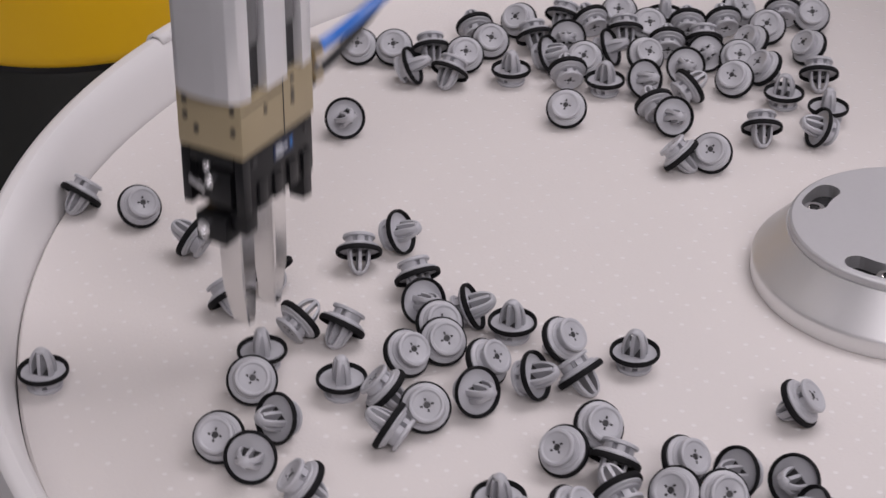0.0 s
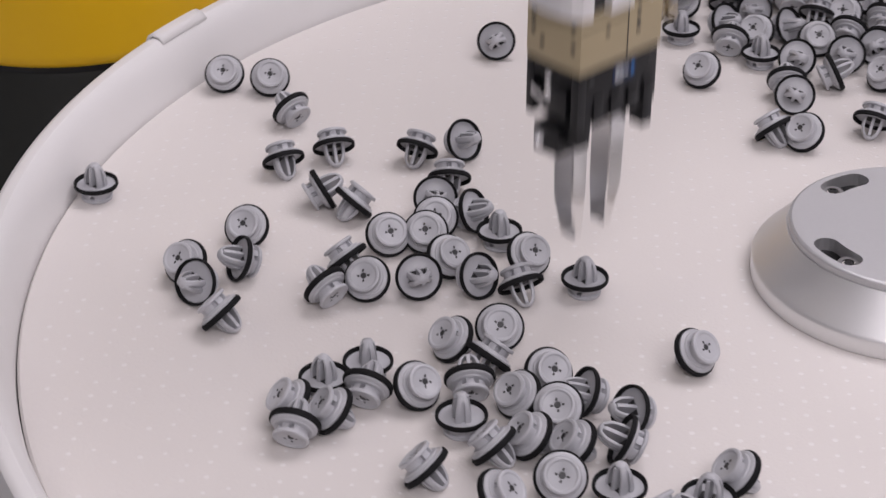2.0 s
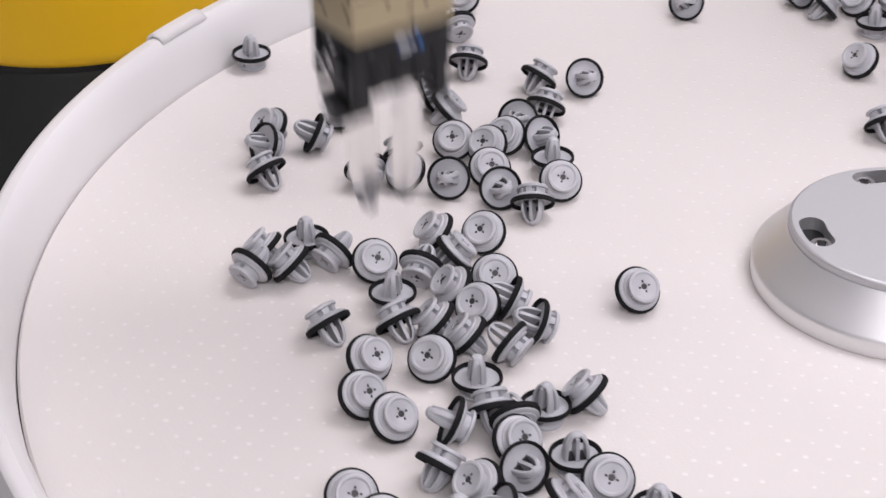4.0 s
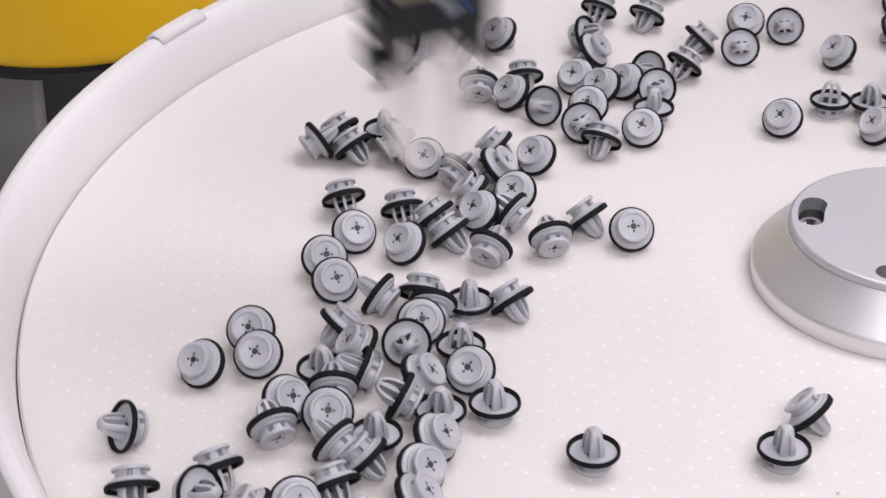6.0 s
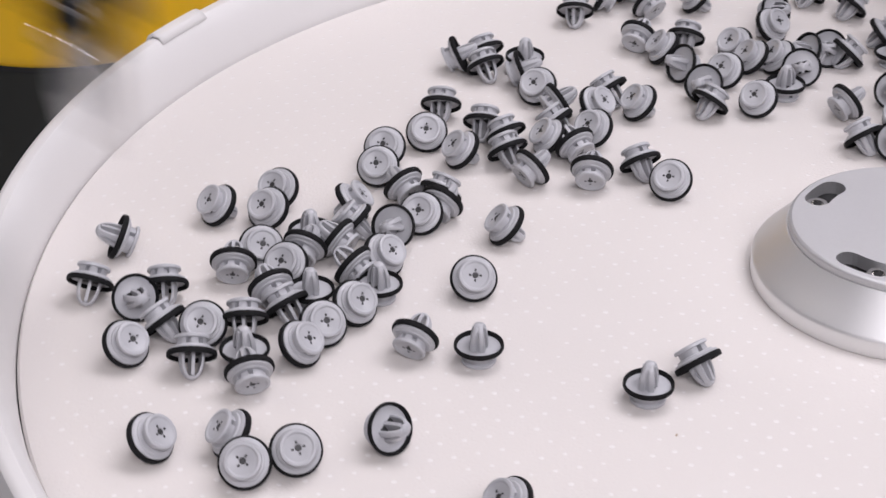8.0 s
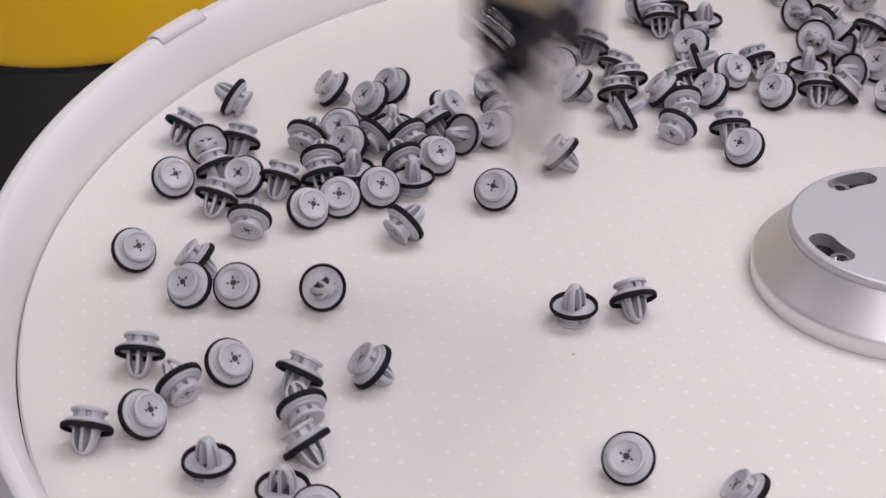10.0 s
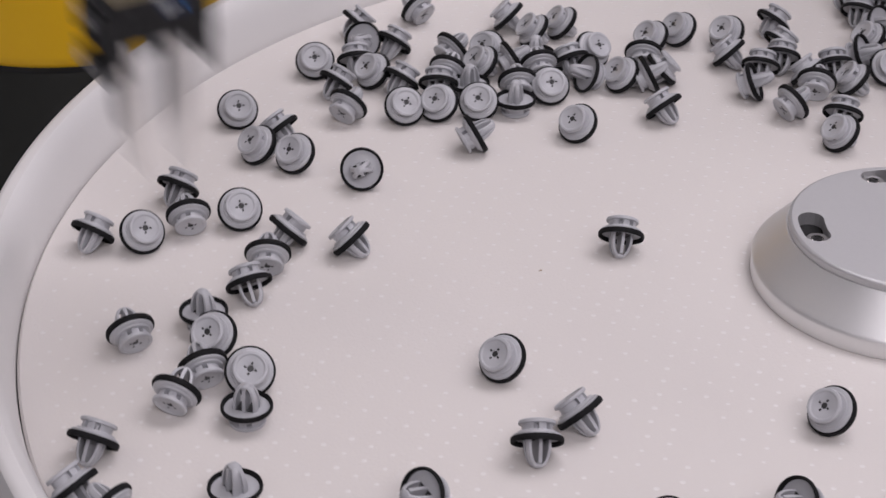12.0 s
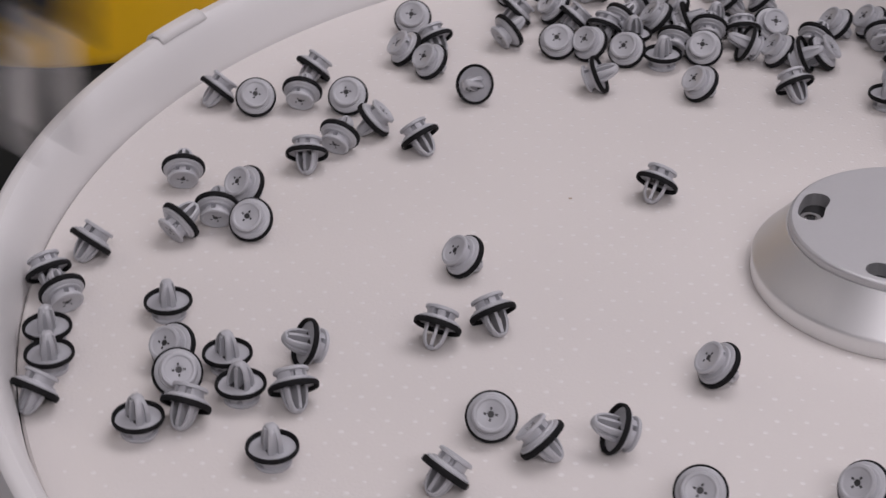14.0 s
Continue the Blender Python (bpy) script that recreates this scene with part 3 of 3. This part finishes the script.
def gripper():
    g = thing("pneumatic_gripper", "two-finger pneumatic gripper, silver body over bronze and black blocks", "gripper")
    # black jaw housing with a recess in its end face and lugs on its front
    bm = box(bmesh.new(), 0.0015, 0, 0.0650, 0.038, 0.029, 0.021, 0.001)
    jaw = part("jaw_housing", bm, BLACK, g, "black anodised jaw housing")
    for x in (-0.011, -0.002, 0.007, 0.0155):
        part("rib", box(bmesh.new(), x, -0.0148, 0.0595, 0.0050, 0.0016, 0.0095, 0.0005), BLACK, jaw)
    part("corner_lug", box(bmesh.new(), -0.0165, -0.0100, 0.0510, 0.0068, 0.0075, 0.0085, 0.0008), BLACK, g)
    part("corner_lug", box(bmesh.new(), 0.0175, -0.0100, 0.0500, 0.0052, 0.0075, 0.0105, 0.0008), BLACK, g)
    part("corner_lug", box(bmesh.new(), 0.0175, 0.0100, 0.0500, 0.0052, 0.0075, 0.0105, 0.0008), BLACK, g)
    part("logo_mark", prism([(0.0062, -0.0146), (0.0074, -0.0146), (0.0076, -0.0149), (0.0060, -0.0149)], 0.0695, 0.0718), LOGO_BLUE, jaw, "blue printed mark")
    for x, z, w, h in ((0.0000, 0.0721, 0.0036, 0.0006), (0.0016, 0.0707, 0.0068, 0.0010), (0.0004, 0.0691, 0.0044, 0.0007)):
        part("print_bar", box(bmesh.new(), x - 0.0005, -0.0147, z, w, 0.0005, h), LOGO_WHITE, jaw, "white printed bar")
    part("print_plate", box(bmesh.new(), 0.0026, -0.0146, 0.0706, 0.0120, 0.0003, 0.0052), PLATE_BLUE, jaw, "dark blue printed plate")
    for x in (-0.0145, 0.0165):
        part("hole", lathe([(0, -0.0003), (0.0015, -0.0003), (0.0015, 0.0003), (0, 0.0003)], 16), SLOT, jaw, at=pose(x, -0.0146, 0.0722, 90))
    for y in (-0.0125, 0.0125):
        part("end_cheek", box(bmesh.new(), -0.0190, y, 0.0650, 0.0045, 0.004, 0.021, 0.0006), BLACK, jaw)
    part("end_bridge", box(bmesh.new(), -0.0190, 0, 0.0735, 0.0045, 0.0205, 0.004, 0.0006), BLACK, jaw)
    plate = part("sensor_plate", box(bmesh.new(), -0.0192, -0.0035, 0.0630, 0.0050, 0.0100, 0.0125, 0.0008), BLACK, jaw)
    ringed = [(0, 0), (0.0021, 0), (0.0021, 0.0012), (0.0017, 0.0016), (0.0011, 0.0016), (0.0011, 0.0006), (0, 0.0006)]
    part("sensor_screw", lathe(ringed, 18), CHROME, jaw, "bright steel screw", pose(-0.0178, 0.0045, 0.0685, 0, -90, 0))
    part("sensor_screw", lathe(ringed, 18), CHROME, jaw, "bright steel screw", pose(-0.0217, 0.0005, 0.0655, 0, -90, 0))
    part("lever", box(bmesh.new(), -0.0222, 0.0065, 0.0635, 0.0012, 0.0080, 0.0022, 0.0004, turn=pose(0, 0, 0, 22, 0, 0)), CHROME, jaw, "bright steel lever")
    foot = part("stop_block", box(bmesh.new(), -0.0185, 0.0010, 0.0478, 0.0085, 0.0140, 0.0105, 0.0008), BLACK, g, "black stop block")
    part("stop_screw", lathe([(r * 1.35, z) for r, z in ringed], 20), CHROME, foot, "bright steel screw", pose(-0.0227, 0.0035, 0.0478, 0, -90, 0))
    # bronze block
    bronze = part("valve_block", box(bmesh.new(), 0, 0, 0.0856, 0.0425, 0.0300, 0.0198, 0.0008), BEIGE, g, "bronze anodised valve block")
    part("groove", box(bmesh.new(), 0.0030, -0.01505, 0.0856, 0.0004, 0.0003, 0.0185), SLOT, bronze)
    part("groove", box(bmesh.new(), -0.0092, -0.01505, 0.0920, 0.0235, 0.0003, 0.0004), SLOT, bronze)
    for x, z in ((-0.0075, 0.0885), (0.0085, 0.0932), (0.0085, 0.0885), (0.0085, 0.0856)):
        part("hole", lathe([(0, -0.0003), (0.0011, -0.0003), (0.0011, 0.0003), (0, 0.0003)], 14), SLOT, bronze, at=pose(x, -0.0150, z, 90))
    for y, z in ((-0.011, 0.0925), (-0.011, 0.085), (0.011, 0.0925), (0.011, 0.087), (0.006, 0.083)):
        part("hole", lathe([(0, -0.0003), (0.0013, -0.0003), (0.0013, 0.0003), (0, 0.0003)], 14), SLOT, bronze, at=pose(-0.0213, y, z, 0, 90))
    # slotted silver cylinder body
    outline = [(-0.0232, -0.0115), (-0.0210, -0.0150), (-0.0165, -0.0165), (-0.0165, -0.0120), (-0.0075, -0.0120), (-0.0075, -0.0165), (0.0045, -0.0165), (0.0045, -0.0120),
               (0.0135, -0.0120), (0.0135, -0.0165), (0.0200, -0.0155), (0.0235, -0.0120), (0.0252, -0.0060), (0.0256, 0.0), (0.0252, 0.0060), (0.0235, 0.0120), (0.0200, 0.0155), (-0.0210, 0.0150), (-0.0232, 0.0115), (-0.0240, 0.0060), (-0.0243, 0.0), (-0.0240, -0.0060)]
    body = part("cylinder_body", prism(outline, 0.0957, 0.1345, 0.0004), SILVER, g, "silver slotted cylinder body")
    for x in (-0.012, 0.009):
        # dark sheet against the slot's back, in place of the shade in its depth
        part("slot_lining", box(bmesh.new(), x, -0.0120, 0.1152, 0.0089, 0.0010, 0.0384), SLOT, body)
        part("switch", box(bmesh.new(), x, -0.0132, 0.1225, 0.0062, 0.0030, 0.020, 0.001), SWITCH, body, "grey position switch in the slot")
    around = [(0.0255 * math.copysign(abs(math.cos(a)) ** 0.55, math.cos(a)), 0.0180 * math.copysign(abs(math.sin(a)) ** 0.55, math.sin(a))) for a in (2 * math.pi * k / 40 for k in range(40))]
    part("head_block", prism(around, 0.1346, 0.178, 0.0006), SILVER, g, "wider silver cylinder head")
    part("flange_plate", lathe([(0, 0.1785), (0.031, 0.1785), (0.032, 0.1795), (0.032, 0.189), (0.031, 0.190), (0, 0.190)], 48), ALU, g)
    part("spindle", lathe([(0, 0.190), (0.021, 0.190), (0.021, 0.46), (0, 0.46)], 40), CHROME, g, "polished spindle shaft")
    for z in (0.0900, 0.0815):
        f = part("hose_fitting", lathe([(0, 0.0), (0.0034, 0.0), (0.0034, 0.006), (0.0028, 0.0065), (0.0026, 0.0110), (0.0037, 0.0115), (0.0037, 0.0165), (0, 0.0165)], 20), FITTING, g, "brass push-in fitting", pose(0.0213, -0.004, z, 0, 90))
    part("air_hose", tube(arc((0.037, -0.004, 0.0900), (0.056, -0.006, 0.0905), (0.074, -0.022, 0.108)) + arc((0.074, -0.022, 0.108), (0.092, -0.038, 0.126), (0.090, -0.044, 0.215))[1:], 0.0024), BLUE, g, "blue air hose")
    part("cable", tube(arc((0.037, -0.004, 0.0815), (0.052, -0.004, 0.0810), (0.066, -0.014, 0.099)) + arc((0.066, -0.014, 0.099), (0.080, -0.024, 0.117), (0.080, -0.032, 0.215))[1:], 0.0020), CABLE, g, "black cable")
    for ob in g.children:
        ob.matrix_basis = SLIM @ ob.matrix_basis
    fingers = []
    for side in (-1, 1):
        bm = prism([(-0.0042, -0.0048), (0.0042, -0.0048), (0.0042, 0.0048), (-0.0042, 0.0048)], 0.0, 0.0575)
        for v in bm.verts:
            if v.co.z < 0.01:
                v.co.x = v.co.x * 0.45 - side * 0.0022
                v.co.y *= 0.72
        bmesh.ops.bisect_plane(bm, geom=bm.verts[:] + bm.edges[:] + bm.faces[:], plane_co=(0, 0, 0.016), plane_no=(0, 0, 1))
        for v in bm.verts:
            if 0.01 < v.co.z < 0.02:
                v.co.x = -side * 0.0042 if v.co.x * -side > 0 else side * 0.0030
                v.co.y = math.copysign(0.0046, v.co.y)
        bmesh.ops.bevel(bm, geom=bm.edges[:], offset=0.0005, segments=1, affect="EDGES")
        fingers.append(part("finger", bm, STEEL, g, "bright ground steel finger"))
    return g, fingers


# ---- feed chute above the disc ----
def feed_chute():
    c = thing("feed_chute", "plain white feed chute holding clips above the disc", "chute", at=pose(0.10, 0.32, 0.255))
    part("tray", box(bmesh.new(), 0, 0, 0.002, 0.20, 0.16, 0.004, 0.001), RIM, c)
    for y in (-0.078, 0.078):
        part("side_wall", box(bmesh.new(), 0, y, 0.019, 0.20, 0.003, 0.030, 0.001), RIM, c)
        part("hanger", box(bmesh.new(), 0, y, 0.8895, 0.02, 0.003, 1.711, 0.001), RIM, c)


feed_chute()


# ---- robot behind the bowl ----
def robot():
    r = thing("industrial_robot", "yellow and charcoal industrial robot standing behind the bowl", "robot", at=pose(-0.527, 0.388, -0.30))
    ped = part("pedestal", lathe([(0, 0), (0.125, 0), (0.125, 0.012), (0.106, 0.016), (0.105, 0.02), (0.105, 0.1825), (0.103, 0.1865), (0.0, 0.1865)], 96), CHARCOAL, r, "charcoal painted pedestal")
    cover = bmesh.new()
    rows = [[cover.verts.new((0.1062 * math.cos(radians(a)), 0.1062 * math.sin(radians(a)), z)) for z in (0.03, 0.1815)] for a in range(-24, 25, 4)]
    for p, q in zip(rows, rows[1:]):
        cover.faces.new((p[0], q[0], q[1], p[1]))
    c = part("cover_panel", cover, PANEL, ped, "mid grey cover panel")
    c.modifiers.new("thick", "SOLIDIFY").thickness = 0.001
    t = part("turret", lathe([(0, 0.1895), (0.102, 0.1895), (0.1085, 0.1910), (0.1125, 0.1945), (0.1145, 0.2005), (0.1145, 0.40), (0.110, 0.415), (0.09, 0.43), (0, 0.43)], 128), YELLOW, r, "yellow painted turret")
    part("seam_ring", lathe([(0.102, 0.1860), (0.1055, 0.1860), (0.1055, 0.1900), (0.102, 0.1900)], 96, closed=True), BLACK, r)
    return ped


PEDESTAL = robot()


# ---- motion ----
# when the fingers reach a clip, and how far the gripper's front is turned from the camera
PICKS = [(0.08, 52), (1.1, 48), (2.1, 45), (3.1, 20), (4.12, 30), (5.1, 14), (6.18, 20), (7.19, 8), (8.19, 68), (9.15, 30),
         (10.15, 52), (11.18, 22), (12.18, 18), (13.18, 15), (14.21, 20)]
AWAY = Vector((-0.74, 0.10, 0.07))
TIP_Z = 0.0095


def spin(t):
    return pose(0, 0, 0, 0, 0, -math.degrees(SPIN * t))


def motions():
    disc, cap = feeder_disc(), hub()
    grip, fingers = gripper()
    half = [0.5 * i for i in range(29)]
    walk(disc, [(t, spin(t)) for t in half])
    walk(cap, [(t, pose(-0.002, 0.0005, 0) @ spin(t)) for t in half])
    targets = {p: m for _, m, p, _, _ in CLIPS if p}
    rows, gaps = [], []
    for i, (tp, yaw) in enumerate(PICKS, 1):
        m = targets.get(i)
        at = (spin(tp + 0.08) @ m).translation if m else Vector((-0.245, -0.12, 0))
        view = math.degrees(math.atan2(at.x - EYE.x, at.y - EYE.y))
        down = Matrix.Translation((at.x, at.y, TIP_Z)) @ pose(0, 0, 0, 0, 0, yaw - view)
        side = Vector((-0.93, 0.36, 0))
        away = Matrix.Translation(AWAY) @ pose(0, 0, 0, 0, 0, yaw - view + 25)
        near = Matrix.Translation((at.x, at.y, TIP_Z + 0.016)) @ pose(0, 0, 0, 0, 0, yaw - view + 3)
        far = Matrix.Translation((at.x + side.x * 0.060, at.y + side.y * 0.060, TIP_Z + 0.054)) @ pose(0, 0, 0, 0, 0, yaw - view + 10)
        rise = Matrix.Translation((at.x + side.x * 0.048, at.y + side.y * 0.048, TIP_Z + 0.046)) @ pose(0, 0, 0, 0, 0, yaw - view + 4)
        for dt, mm, g in ((-0.40, away, 1), (-0.30, away, 1), (-0.20, far, 1), (-0.10, near, 1), (0.0, down, 1), (0.03, down, 1), (0.10, down, 0), (0.13, down, 0), (0.21, rise, 0), (0.32, away, 0)):
            t = tp + dt
            if -0.11 <= t <= 14.13:
                rows.append((t, mm))
                gaps.append((t, 0.0098 if g else 0.0058))
    # the path runs on a little before the start and past the end
    walk(grip, rows)
    for f, s in zip(fingers, (-1, 1)):
        walk(f, [(t, pose(s * w, 0, 0)) for t, w in gaps])
    waiting = 0
    for ob, m, p, knock, drop in CLIPS:
        if p:
            tp = PICKS[p - 1][0]
            held = [(t, mm) for t, mm in rows if t >= tp + 0.10]
            grab = next(mm for t, mm in rows if abs(t - tp - 0.10) < 0.02)
            local = grab.inverted() @ spin(tp + 0.10) @ m
            stay = [t for t in half if t < tp + 0.06] + [tp + 0.10]
            last = [(t, mm @ local) for t, mm in held if tp + 0.12 < t < tp + 0.40]
            path = [(t, spin(t) @ m) for t in stay] + last
            end = path[-1][1]
            # set down on the table beside the bowl
            t_end = path[-1][0]
            turn = end.to_3x3().to_4x4()
            if t_end < 13.5:
                path += [(t_end + 0.2, Matrix.Translation((-0.80, -0.30 + 0.03 * p, -0.10)) @ turn), (t_end + 0.35, Matrix.Translation((-0.80, -0.30 + 0.03 * p, -0.2939)) @ turn)]
            walk(ob, path + ([(14.0, path[-1][1])] if path[-1][0] < 13.95 else []))
        elif knock:
            t0, t1, m0 = knock
            mid = Matrix.Translation((0, 0, 0.012)) @ (spin(t0 * 0.5 + t1 * 0.5) @ m0).lerp(spin(t0 * 0.5 + t1 * 0.5) @ m, 0.5)
            walk(ob, [(t, spin(t) @ m0) for t in half if t < t0] + [(t0, spin(t0) @ m0), ((t0 + t1) / 2, mid), (t1, spin(t1) @ m)]
                 + [(t, spin(t) @ m) for t in half if t > t1 + 0.05])
        elif drop:
            turn = (spin(drop) @ m).to_3x3().to_4x4()
            end = (spin(drop) @ m).translation
            rest = Matrix.Translation((0.03 + 0.022 * (waiting % 7), 0.27 + 0.024 * (waiting // 7), 0.2685)) @ turn
            waiting += 1
            walk(ob, [(0.0, rest), (drop - 0.34, rest), (drop - 0.22, Matrix.Translation((end.x * 0.5, end.y * 0.5 + 0.10, 0.275)) @ turn),
                      (drop - 0.10, Matrix.Translation((end.x, end.y + 0.02, 0.10)) @ turn @ pose(0, 0, 0, 40, 20, 0)), (drop, spin(drop) @ m)]
                 + [(t, spin(t) @ m) for t in half if t > drop + 0.05])
        else:
            walk(ob, [(t, spin(t) @ m) for t in half])
    walk(PEDESTAL, [(t, pose(0, 0, 0, 0, 0, a)) for t, a in ((0.0, 118), (3.2, 118), (4.2, 190), (5.3, 259), (7.4, 261), (7.95, 215), (9.0, 160), (10.3, 118), (14.0, 118))])


motions()
